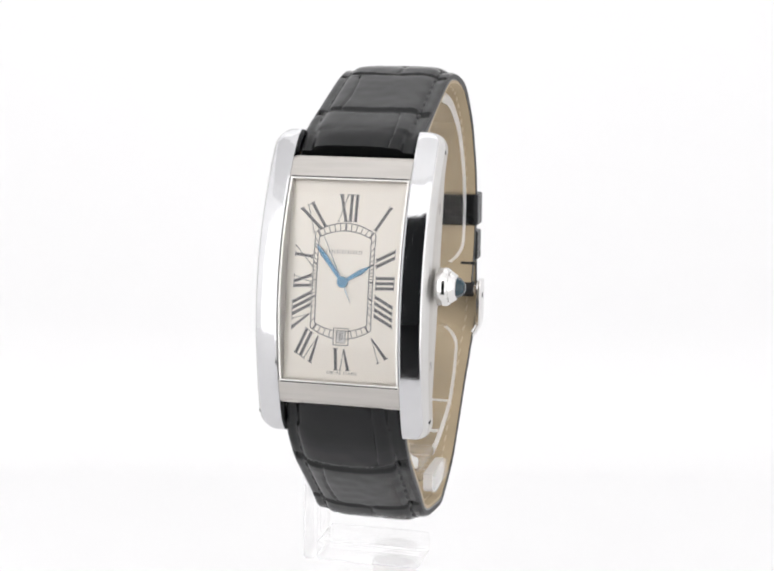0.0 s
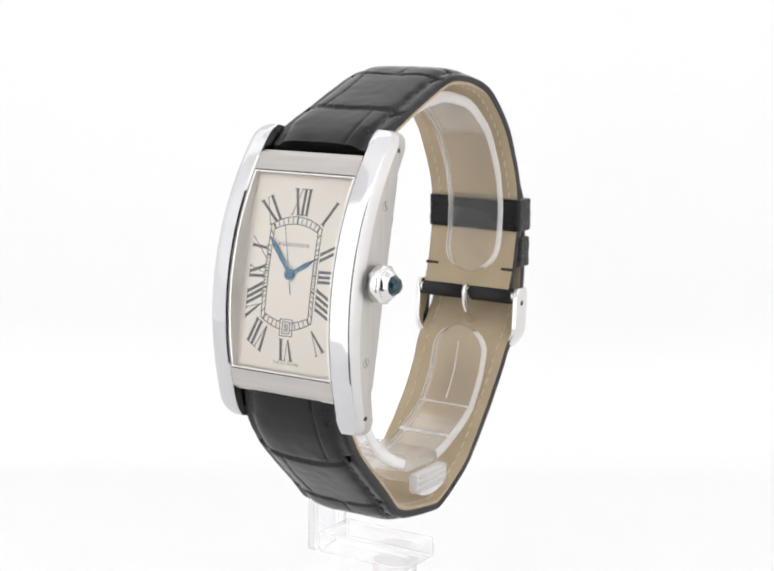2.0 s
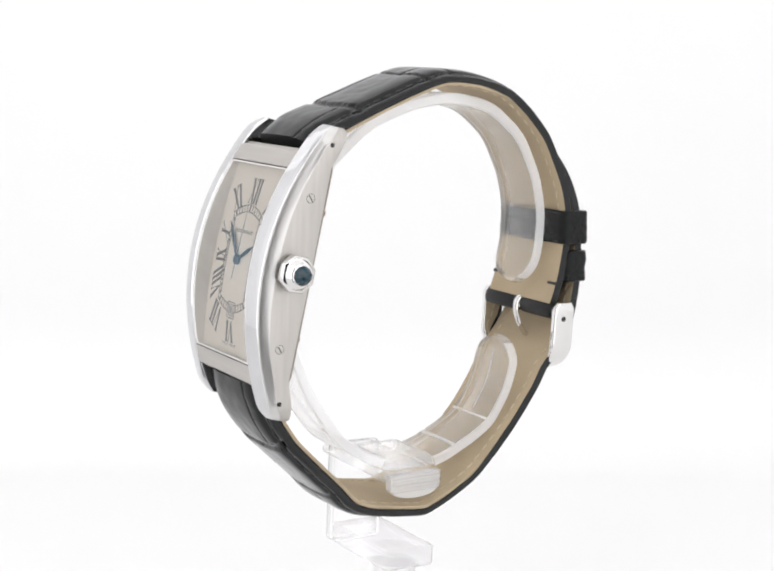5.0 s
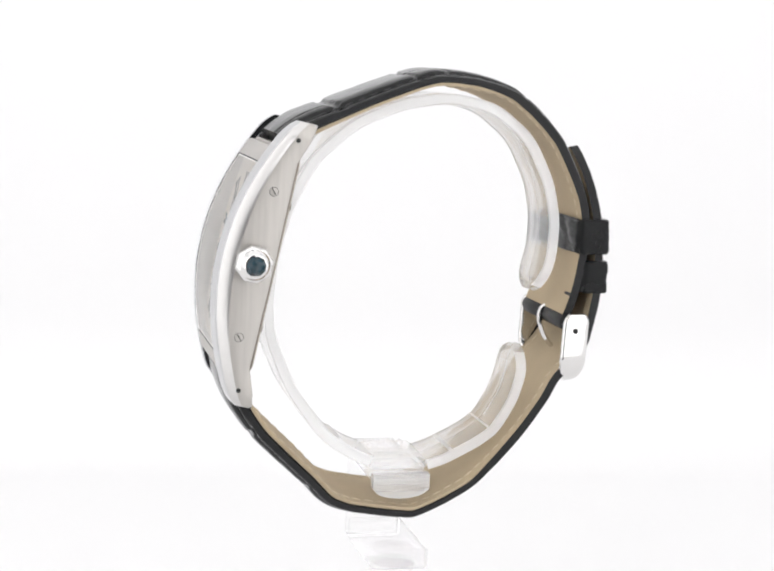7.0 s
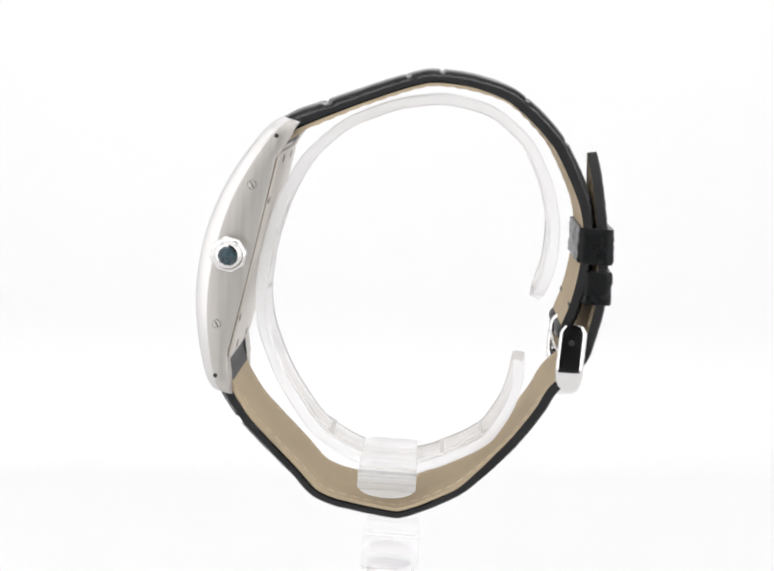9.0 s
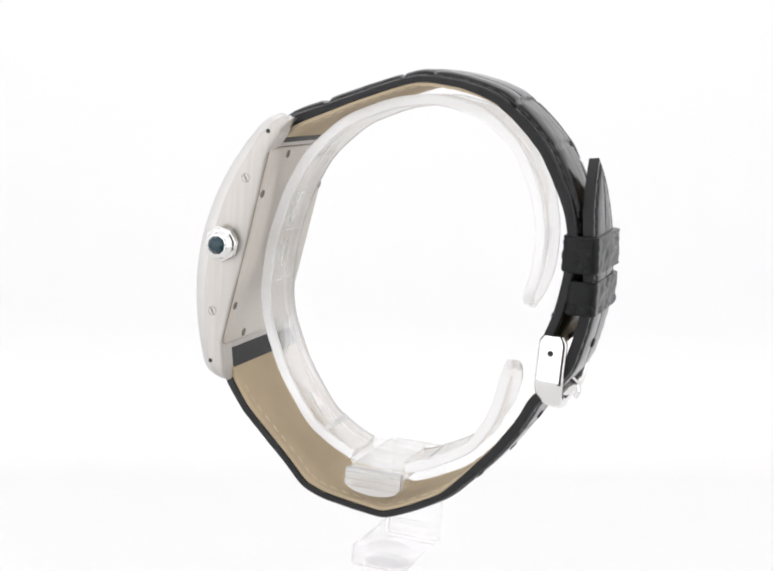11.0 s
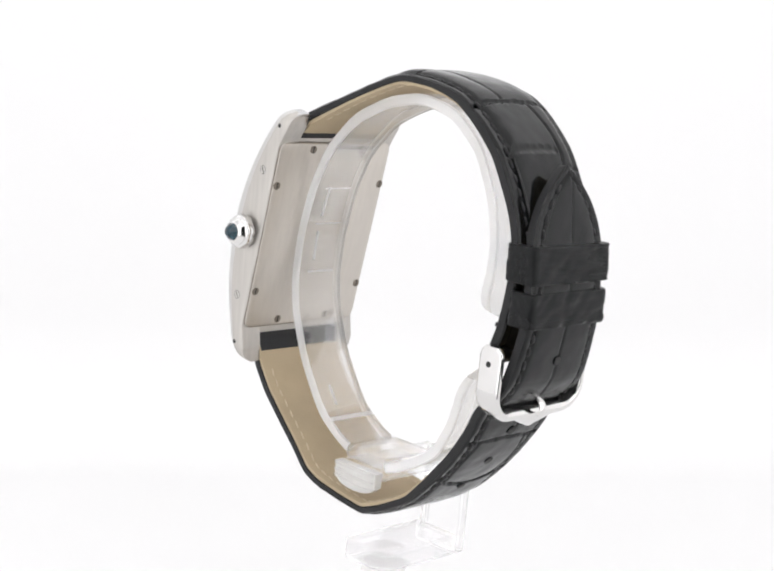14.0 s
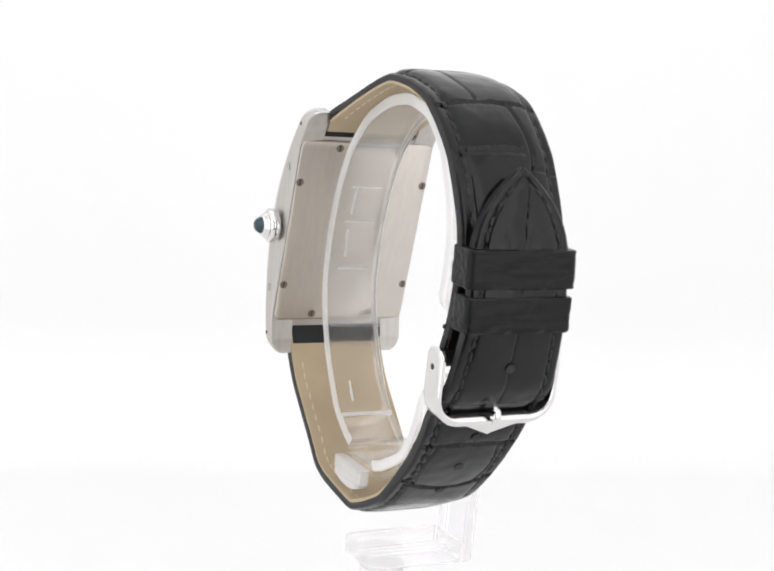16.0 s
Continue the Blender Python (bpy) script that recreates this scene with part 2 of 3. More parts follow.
def gasket():
    """The dark gap between the crystal's frame and the bars."""
    for v in (-14.8, 14.8):
        bm = bmesh.new()
        prism([(-8.7, v - 0.09), (8.7, v - 0.09), (8.7, v + 0.09), (-8.7, v + 0.09)], lambda a, b, h: at_case(a, b, flank_front(v) + h), 0.3, 0.70, bm=bm)
        part("gasket", bm, DARK, case, "dark gap round the crystal", smooth=False)


gasket()


def crystal():
    rings = [[at_case(u, v, glass_n(u, v)) for u in np.linspace(-8.48, 8.48, 13)] for v in np.linspace(-14.48, 14.48, 31)]
    ob = part("crystal", loft(rings, closed=False, caps=False), CRYSTAL, watch, "clear curved watch crystal")
    ob.visible_shadow = False


crystal()


# ---- printing on the dial ----
def ink(name, quads, h0=0.0, h1=0.05, mat=INK):
    bm = bmesh.new()
    for q in quads:
        prism([(u - 0.15, v) for u, v in q], at_dial, h0, h1, bm=bm)
    return part(name, bm, mat, dial, smooth=False)


def stroke(p, q, w0, w1=None):
    """A bar from p to q whose ends are cut along the numeral's base line."""
    p, q = np.array(p), np.array(q)
    d = (q - p) / np.linalg.norm(q - p)
    n = np.array([-d[1], d[0]])
    w1 = w0 if w1 is None else w1
    return [tuple(p - n * w0 / 2), tuple(q - n * w1 / 2), tuple(q + n * w1 / 2), tuple(p + n * w0 / 2)]


THICK, THIN, SERIF = 0.42, 0.09, 0.10


def numeral(text, inner, outer, along, widths=(0.72, 1.35, 1.5)):
    """Roman letters between an inner and an outer point; along: unit way of reading."""
    inner, outer, along = np.array(inner), np.array(outer), np.array(along) / np.linalg.norm(along)
    wide = [{"I": widths[0], "V": widths[1], "X": widths[2]}[c] for c in text]
    x, quads = -sum(wide) / 2, []
    g = lambda a, k: tuple(inner + (outer - inner) * k + along * a)
    for c, w in zip(text, wide):
        m = x + w / 2
        if c == "I":
            quads.append(stroke(g(m, 0), g(m, 1), THICK))
            serifs = [(m, 0, 0.36), (m, 1, 0.36)]
        elif c == "V":
            quads += [stroke(g(m, 0), g(m - w * 0.36, 1), THICK * 0.5, THICK * 1.05), stroke(g(m, 0), g(m + w * 0.36, 1), THIN)]
            serifs = [(m - w * 0.36, 1, 0.36), (m + w * 0.36, 1, 0.22)]
        else:
            quads += [stroke(g(m + w * 0.33, 0), g(m - w * 0.33, 1), THICK), stroke(g(m - w * 0.42, 0), g(m + w * 0.36, 1), THIN)]
            serifs = [(m - w * 0.33, 1, 0.36), (m + w * 0.33, 0, 0.36), (m - w * 0.42, 0, 0.2), (m + w * 0.36, 1, 0.2)]
        for a, k, r in serifs:
            quads.append(stroke(g(a - r, k), g(a + r, k), SERIF))
        x += w
    ink("numeral", quads)


numeral("XII", (0.20, 8.55), (0.20, 12.42), (1, 0), (0.77, 1.3, 1.45))
numeral("I", (4.34, 7.40), (6.37, 10.76), (0.86, -0.5))
numeral("II", (4.83, 2.70), (7.44, 4.10), (0, -1), (0.88, 1.4, 1.5))
numeral("III", (4.91, -0.10), (7.53, 0.0), (0, -1))
numeral("IIII", (4.90, -3.35), (7.46, -4.75), (0, -1), (0.90, 1.4, 1.5))
numeral("V", (4.60, -7.95), (6.25, -11.05), (-0.86, -0.5), (0.7, 1.75, 1.5))
numeral("VI", (0.15, -9.65), (0.28, -12.72), (-1, 0), (0.85, 1.6, 1.5))
numeral("VII", (-3.95, -7.65), (-5.55, -11.15), (-0.86, 0.5), (0.78, 1.5, 1.5))
numeral("VIII", (-4.68, -3.60), (-7.24, -5.05), (0, 1), (0.86, 1.75, 1.5))
numeral("IX", (-4.66, -0.15), (-7.20, -0.30), (0, 1), (0.75, 1.35, 1.3))
numeral("X", (-4.66, 2.75), (-7.22, 4.20), (0, 1), (0.75, 1.35, 1.75))
numeral("XI", (-3.75, 7.35), (-5.95, 10.70), (0.86, 0.5), (0.85, 1.35, 1.55))


def minute_track():
    """The barrel-shaped track of two lines and sixty ticks."""
    def barrel(x, top, corner):
        up = [(k * x, corner + (top - corner) * (1 - k * k)) for k in np.linspace(-1, 1, 21)]
        return up + [(u * (1 + 0.0), -v) for u, v in up[::-1]]
    cut = lambda ring: [tuple(np.array(a) + (np.array(b) - np.array(a)) * k) for a, b in zip(ring, ring[1:] + ring[:1])
                        for k in np.linspace(0, 1, 2 + int(abs(b[1] - a[1]) / 0.8))[:-1]]
    outer, inner = cut(barrel(4.45, 8.30, 6.85)), cut(barrel(3.86, 7.20, 6.15))
    quads = []
    for ring in (outer, inner):
        for a, b in zip(ring, ring[1:] + ring[:1]):
            if not (abs(a[0]) < 1.15 and a[1] < 0 and abs(b[0]) < 1.15):
                quads.append(stroke(a, b, 0.12))

    def cross(ring, ang):
        d = np.array([math.sin(ang), math.cos(ang)])
        for a, b in zip(ring, ring[1:] + ring[:1]):
            a, b = np.array(a), np.array(b)
            e = b - a
            den = d[0] * e[1] - d[1] * e[0]
            if abs(den) < 1e-9:
                continue
            s, k = (a[0] * e[1] - a[1] * e[0]) / den, (a[0] * d[1] - a[1] * d[0]) / den
            if s > 0 and -1e-6 <= k <= 1 + 1e-6:
                return tuple(d * s)
        return None
    for i in range(60):
        a = i * math.pi / 30
        p, q = cross(inner, a), cross(outer, a)
        if p and q and not (abs(p[0]) < 1.15 and p[1] < 0):
            quads.append(stroke(p, q, 0.26 if i % 5 == 0 else 0.10))
    ink("minute_track", quads)


minute_track()


def date_window():
    def ring(w, h, cy, t):
        return [stroke((-w, cy + h), (w, cy + h), t), stroke((-w, cy - h), (w, cy - h), t), stroke((-w, cy - h), (-w, cy + h), t), stroke((w, cy - h), (w, cy + h), t)]
    move = lambda qs: [[(u + 0.1, v) for u, v in q] for q in qs]
    ink("date_frame", move(ring(1.1, 1.22, -7.94, 0.11) + ring(0.66, 0.86, -7.94, 0.09)))
    ink("date_card", move([[(-0.6, -8.75), (0.6, -8.75), (0.6, -7.13), (-0.6, -7.13)]]), 0.002, 0.008, WHITE_CARD)
    ink("date_figure", move([stroke((-0.12, -8.5), (-0.12, -7.35), 0.13), stroke((0.2, -8.5), (0.2, -7.35), 0.09)]))


date_window()

# maker's name: a row of plain marks, two uprights each
ink("name_mark", [q for k in range(7) for x in [-2.42 + 0.80 * k] for q in (stroke((x - 0.17, 3.9), (x - 0.17, 4.46), 0.10), stroke((x + 0.19, 3.9), (x + 0.19, 4.46), 0.07))])


def small_print(text, size, centre):
    data = bpy.data.curves.new("origin_text", "FONT")
    data.body, data.size, data.align_x, data.space_character = text, size, "CENTER", 1.35
    tmp = bpy.data.objects.new("origin_text", data)
    scene.collection.objects.link(tmp)
    me = bpy.data.meshes.new_from_object(tmp.evaluated_get(bpy.context.evaluated_depsgraph_get()))
    bpy.data.objects.remove(tmp)
    bm = bmesh.new()
    bm.from_mesh(me)
    for v in bm.verts:
        v.co = at_dial(centre[0] + v.co.x, centre[1] + v.co.y, 0.02)
    part("origin_text", bm, INK, dial, smooth=False)


small_print("SWISS MADE", 0.62, (0.25, -13.35))

HUB = (-0.1, -0.15)
CASE_TURN = Matrix(((1, 0, 0), (0, TILT[0], -TILT[1]), (0, TILT[1], TILT[0]))).to_4x4()


def hand_pose(angle, h):
    return Matrix.Translation(at_dial(*HUB, h) * MM) @ CASE_TURN @ pose(0, 0, 0, 0, 0, -angle)


def hand(name, outline, angle, h, thick=0.10, label=""):
    bm = prism(outline, lambda u, v, n: Vector((u, v, n)), 0, thick)
    bmesh.ops.bevel(bm, geom=[e for e in bm.edges if all(v.co.z > thick / 2 for v in e.verts)], offset=0.03, segments=1, affect="EDGES")
    ob = part(name, bm, BLUE, watch, label, smooth=False)
    ob.matrix_basis = hand_pose(angle, h)
    return ob


disc = lambda r, n=24: [(r * math.cos(2 * math.pi * i / n), r * math.sin(2 * math.pi * i / n)) for i in range(n)]
hand("hour_hand", [(-0.22, 0), (0.22, 0), (0.30, 1.8), (0.36, 3.1), (0.0, 4.85), (-0.36, 3.1), (-0.30, 1.8)], 58.5, 0.16, label="blued steel hour hand")
hand("minute_hand", [(-0.22, 0), (0.22, 0), (0.30, 2.5), (0.36, 5.0), (0.0, 6.95), (-0.36, 5.0), (-0.30, 2.5)], -38.0, 0.28, label="blued steel minute hand")
hand("hand_boss", disc(0.8), 0, 0.12, 0.40, label="round blued steel hand boss")
second_hand = hand("second_hand", [(-0.055, -3.1), (0.055, -3.1), (0.05, 0), (0.03, 7.2), (-0.03, 7.2), (-0.05, 0)], -25.0, 0.46, 0.05, label="thin blued second hand")


# ---- crown, screws, back ----
def along_u(a, b, h):
    return at_case(h, a, b - 1.6)


crown = part("crown", turned([(2.0, 13.0), (2.05, 13.35), (2.8, 13.45), (2.92, 13.6), (2.92, 14.75), (2.72, 15.0), (2.25, 15.15), (2.2, 15.3), (1.72, 16.0), (1.55, 16.05)], along_u, 8, 0.5), POLISHED, watch,
             "faceted steel crown with a blue stone")
bm = turned([(2.28, 15.05), (2.3, 15.25), (1.78, 16.02), (1.6, 16.1)], along_u, 36)
part("crown_collar", bm, POLISHED, crown)
part("crown_stone", turned([(1.5, 15.9), (1.5, 16.2), (1.2, 16.75), (0.75, 17.15), (0.3, 17.3)], along_u, 10), GEM, crown, "faceted dark blue stone", smooth=False)


def flank_screw(v, n, sign):
    base = 12.77
    ob = part("screw", turned([(0.64, base - 0.4), (0.64, base + 0.05), (0.60, base + 0.06)], lambda a, b, h: at_case(sign * h, v + a, n + b), 24), SATIN, case)
    d = Vector((0.75, 0.66)).normalized()
    slot = [(d.x * 0.54 * i - d.y * 0.08 * j, d.y * 0.54 * i + d.x * 0.08 * j) for i, j in ((-1, -1), (1, -1), (1, 1), (-1, 1))]
    part("screw_slot", prism(slot, lambda a, b, h: at_case(sign * h, v + a, n + b), base + 0.04, base + 0.075), DARK, ob, smooth=False)
    part("screw_seat", turned([(0.71, base), (0.71, base + 0.035), (0.65, base + 0.035)], lambda a, b, h: at_case(sign * h, v + a, n + b), 24), DARK, ob)


for sign in (1, -1):
    flank_screw(11.1, -2.3, sign)
    flank_screw(-11.4, -2.15, sign)
    for v, n in ((19.3, -4.15), (-19.4, -3.9)):
        part("pin_hole", turned([(0.36, 12.5), (0.36, 12.83), (0.3, 12.83)], lambda a, b, h: at_case(sign * h, v + a, n + b), 16), DARK, case)


def back_plate():
    rings = []
    w, t, r = 12.5, 16.6, 1.3
    outline = []
    for cx, cy, a0 in ((w - r, t - r, 0), (-w + r, t - r, 90), (-w + r, -t + r, 180), (w - r, -t + r, 270)):
        outline += [(cx + r * math.cos(radians(a0 + a)), cy + r * math.sin(radians(a0 + a))) for a in (0, 30, 60, 90)]
    for k, n in ((1, -4.6), (1, -5.15), (0.995, -5.27), (0.98, -5.36)):
        rings.append([at_case(u * k, v * k + 0.2, n) for u, v in outline])
    return part("case_back", loft(rings), BACK_STEEL, watch, "brushed steel case back with screws")


case_back = back_plate()


def back_seam():
    w, t, r = 12.56, 16.66, 1.36
    outline = []
    for cx, cy, a0 in ((w - r, t - r, 0), (-w + r, t - r, 90), (-w + r, -t + r, 180), (w - r, -t + r, 270)):
        outline += [(cx + r * math.cos(radians(a0 + a)), cy + 0.2 + r * math.sin(radians(a0 + a))) for a in (0, 30, 60, 90)]
    part("back_seam", prism(outline, at_case, -4.5, -5.12), SCREW, case_back, "dark seam round the case back", smooth=False)


back_seam()
for u, v in ((5.4, 15.6), (-5.4, 15.6), (11.8, 9.3), (11.7, -9.6), (-11.8, 9.3), (-11.7, -9.6), (5.4, -15.2), (-5.4, -15.2)):
    put = lambda a, b, h: at_case(u + a, v + b, h)
    s = part("back_screw", turned([(0.7, -5.2), (0.7, -5.42), (0.5, -5.45)], put, 20), SCREW, case_back)
    part("screw_slot", prism([(-0.12, -0.52), (0.12, -0.52), (0.12, 0.52), (-0.12, 0.52)], put, -5.4, -5.47), DARK, s, smooth=False)
for s in (1, -1):
    part("spring_bar", turned([(0.3, -8.9), (0.42, -8.7), (0.42, 8.7), (0.3, 8.9)], lambda a, b, h: at_case(h, s * 18.35 + a, -4.5 + b), 16), POLISHED, case, "thin steel spring bar")


# ---- strap ----
def strap_x(y):
    return 0.5


class Band:
    """A leather band along a path in y and z; side: +1 where the outside lies to the left of the way."""

    def __init__(self, path, side, half, thick, crown_, step=0.22):
        self.p, self.s = smooth_path(path, step)
        d = np.gradient(self.p, axis=0)
        d /= np.linalg.norm(d, axis=1)[:, None]
        self.n = np.stack([-d[:, 1], d[:, 0]], 1) * side
        self.half, self.thick, self.crown = half, thick, crown_
        self.len = self.s[-1]

    def at(self, s, u, h):
        y, z = np.interp(s, self.s, self.p[:, 0]), np.interp(s, self.s, self.p[:, 1])
        n = np.array([np.interp(s, self.s, self.n[:, 0]), np.interp(s, self.s, self.n[:, 1])])
        n /= np.linalg.norm(n)
        h += 0.25
        y, z = y + n[0] * h, z + n[1] * h
        return Vector((strap_x(y) + u, y, z))


def crease(s, u, lines):
    """Depth of the grooves of the skin at (s, u)."""
    d = 0.0
    for kind, at, a, b, bow, width, depth in lines:
        if kind == "across":
            if a <= u <= b and abs(s - at) < abs(bow) + 6:
                line = at + bow * (u / 8.5) ** 2 + 0.16 * noise.noise(Vector((u * 0.9, at, 0.0)))
                x = (s - line) / (width * (1 + 0.35 * noise.noise(Vector((u * 1.7, at, 5.0)))))
                d += depth * (0.72 * math.exp(-x ** 4) + 0.12 * math.exp(-((s - line) / 1.8) ** 2))
                # fine wrinkles that run off the far lip of the groove
                if depth > 0.6 and 0 < s - line < 2.2:
                    d += 0.10 * max(0.0, noise.noise(Vector((u * 2.6, at, s * 0.5)))) * (1 - (s - line) / 2.2)
        else:
            line = at + bow * math.sin((s - a) / max(b - a, 1e-6) * math.pi)
            if a <= s <= b and abs(u - line) < 4:
                d += depth * (0.7 * math.exp(-((u - line) / width) ** 2) + 0.18 * math.exp(-((u - line) / 1.4) ** 2))
    return 0.72 * d


def build_band(name, band, lines, label, tip=None, deep=lambda s: 0.60, cells=84):
    grid, under = [], []
    for s in band.s:
        w = band.half(s)
        if tip:
            w = max(0.25, min(w, tip(s)))
        c, t = band.crown(s), band.thick(s)
        row, low = [], []
        for k in np.linspace(-1, 1, cells + 1):
            u = k * w
            e = max(0.0, 1 - abs(k) ** 1.0)
            edge_mm = w * e
            pad = c * (1 - math.exp(-max(0, edge_mm - 1.25) / 1.1)) if edge_mm > 1.25 else 0.0
            pad -= 0.30 * math.exp(-((edge_mm - 1.7) / 0.30) ** 2)
            pad += 0.05 * noise.noise(Vector((s * 0.45, u * 0.45, 3.0)))
            rounded = -0.28 * math.exp(-(edge_mm / 0.22) ** 2)
            row.append(band.at(s, u, pad + rounded - crease(s, u, lines)))
            low.append((s, u, t))
        grid.append(row)
        under.append(low)
    ob = part(name, loft([r + [band.at(s_, u_, -t_ * 0.72) for s_, u_, t_ in (l[-1], l[0])] for r, l in zip(grid, under)]), LEATHER, watch, label)
    rings = []
    for l in under:
        s_, u0, t_ = l[0]
        w = abs(u0)
        rings.append([band.at(s_, u, -t_ * f) for u, f in ((-w + 0.12, 0.70), (w - 0.12, 0.70), (w - 0.06, 0.98), (w - 0.5, 1.0), (-w + 0.5, 1.0), (-w + 0.06, 0.98))])
    part("lining", loft(rings), LINING, ob, "tan leather lining")
    for sgn in (-1, 1):
        rings = []
        for l in under:
            s_, u0, t_ = l[0]
            w = abs(u0)
            rings.append([band.at(s_, sgn * u, h) for u, h in ((w - 0.3, -0.22), (w + 0.02, -0.3), (w + 0.05, -t_ * 0.45), (w + 0.02, -t_ * deep(s_)), (w - 0.25, -t_ * deep(s_) - 0.03))])
        part("painted_edge", loft(rings), EDGE, ob, "black painted edge")
    return ob


def stitch_mesh(mat, length, r):
    bm = loft([[Vector((rr * math.cos(a), x, rr * math.sin(a))) for a in np.linspace(0, 2 * math.pi, 7)[:-1]]
               for x, rr in ((-length / 2, r * 0.35), (-length * 0.3, r), (length * 0.3, r), (length / 2, r * 0.35))])
    bmesh.ops.scale(bm, vec=(MM, MM, MM), verts=bm.verts)
    me = bpy.data.meshes.new("stitch")
    bmesh.ops.recalc_face_normals(bm, faces=bm.faces)
    bm.to_mesh(me)
    bm.free()
    me.materials.append(mat)
    me.shade_smooth()
    return me


STITCH, TAN_STITCH = stitch_mesh(THREAD, 1.5, 0.27), stitch_mesh(TAN_THREAD, 1.45, 0.17)


def stitches(owner, band, start, stop, inset, pitch, tip=None, inner=True):
    rng = random.Random(11)
    for sgn in (-1, 1):
        s = start
        while s < stop:
            def w_at(x):
                w = band.half(x)
                return max(0.3, min(w, tip(x)) - inset) if tip else w - inset
            for mesh, h, ok in ((STITCH, -0.06, True), (TAN_STITCH, -band.thick(s) + 0.02, inner)):
                if not ok:
                    continue
                a, b = band.at(s - 0.5, sgn * w_at(s - 0.5), h), band.at(s + 0.5, sgn * w_at(s + 0.5), h)
                out = band.at(s, 0, 1) - band.at(s, 0, 0)
                y = (b - a).normalized()
                x = y.cross(out).normalized()
                m = Matrix((x, y, x.cross(y))).transposed().to_4x4() @ pose(0, 0, 0, 0, 0, rng.uniform(4, 11))
                ob = new("stitch", mesh)
                ob.parent = owner
                ob.matrix_basis = Matrix.Translation((a + b) / 2 * MM) @ m
            s += pitch


# upper piece: from the case over the top and down to the buckle
UPPER = [(-21.3, -17.6), (-19.6, -16.0), (-17.5, -14.7), (-13.7, -13.1), (-10.0, -11.6), (-5.5, -9.7), (-1.0, -7.9), (2.3, -6.9), (4.9, -6.8), (8.7, -7.1), (12.6, -7.9), (15.6, -8.9), (18.4, -10.8),
         (21.2, -13.3), (23.7, -16.0), (25.4, -18.9), (27.0, -21.9), (28.2, -24.5), (28.9, -26.8), (29.4, -29.5), (29.3, -34), (28.6, -39), (27.9, -42), (27.0, -44.6)]
upper = Band(UPPER, 1, lambda s: 8.55 if s < 3.2 else min(8.95, 8.55 + (s - 3.2) * 0.5) - 0.006 * s, lambda s: 2.5 - min(s, 14) * 0.06, lambda s: 1.25 - min(s, 40) * 0.010)
UP_LINES = [("across", 9.1, -8.7, 8.7, 1.2, 0.72, 0.85), ("along", 4.6, 0.0, 8.5, 0.3, 0.16, 0.42), ("along", -4.9, 10.0, 22.0, 0.5, 0.16, 0.45),
            ("across", 22.5, -8.4, 8.4, 1.3, 0.38, 0.8), ("along", 1.0, 23.0, 27.8, 0.4, 0.18, 0.5), ("across", 28.0, -8.2, 8.2, 0.4, 0.34, 0.85), ("along", 1.8, 29.0, 41.0, 0.5, 0.2, 0.5), ("across", 41.6, -8.4, 8.4, 0.5, 0.36, 0.75), ("along", -3.2, 42.0, 57.0, -1.2, 0.24, 0.55),
            ("across", 50.5, -3.6, 7.6, 0.4, 0.5, 0.35), ("across", 53.0, -8.4, -3.8, 0.6, 0.3, 0.4)]
upper_strap = build_band("upper_strap", upper, UP_LINES, "black alligator-grained leather strap piece with buckle", deep=lambda s: 0.60 if s < 30 else min(0.96, 0.60 + (s - 30) * 0.03))
stitches(upper_strap, upper, 7.4, upper.len - 12, 1.7, 2.15)

for sgn in (-1, 1):
    put = lambda u, s, h: upper.at(upper.len - 3.6 + s, sgn * (7.3 + u), h)
    part("notch", prism([(-1.0, -0.22), (1.5, -0.3), (1.5, 0.3), (-1.0, 0.22)], put, -upper.thick(50) - 0.06, -upper.thick(50) + 0.3), DARK, upper_strap, "dark cut in the lining")


def turned_end(owner, band, length):
    rings = [[band.at(x, u, h) for u, h in ((-8.5, -band.thick(x) + 0.2), (8.5, -band.thick(x) + 0.2), (8.5, -band.thick(x) - 0.06), (-8.5, -band.thick(x) - 0.06))] for x in np.linspace(0, length, 8)]
    part("turned_end", loft(rings), EDGE, owner, "black turned-in end of the strap", smooth=False)


turned_end(upper_strap, upper, 1.3)

# lower piece: from the case under the stand, through the buckle and up to the tip
LOWER = [(-28.5, -53.1), (-28.1, -55.6), (-26.6, -59.2), (-23.6, -63.5), (-19.5, -67.4), (-15.3, -71.3), (-12.0, -74.8), (-8.7, -76.1), (-3.8, -76.9), (1.0, -77.5), (2.6, -77.5), (6.5, -75.9), (12.2, -72.8),
         (16.7, -68.3), (20.4, -64.0), (24.0, -58.6), (25.6, -55.0), (28.4, -52.2), (30.4, -49.2), (31.6, -44.3), (32.3, -40.3), (32.2, -34.7), (31.6, -29.3), (30.9, -24.6), (30.2, -20.0), (29.7, -17.2)]
lower = Band(LOWER, -1, lambda s: 8.55 if s < 3.2 else min(8.95, 8.55 + (s - 3.2) * 0.5) - 0.009 * s + 0.7 * math.exp(-((s - 80) / 9) ** 2), lambda s: 2.2 - min(s, 60) * 0.009, lambda s: 1.25 - min(s, 60) * 0.015)
TIP = lambda s: 0.25 + (lower.half(s) - 0.25) * (1 - (1 - min(1.0, max(0.0, lower.len - s) / 14.0)) ** 2.4)
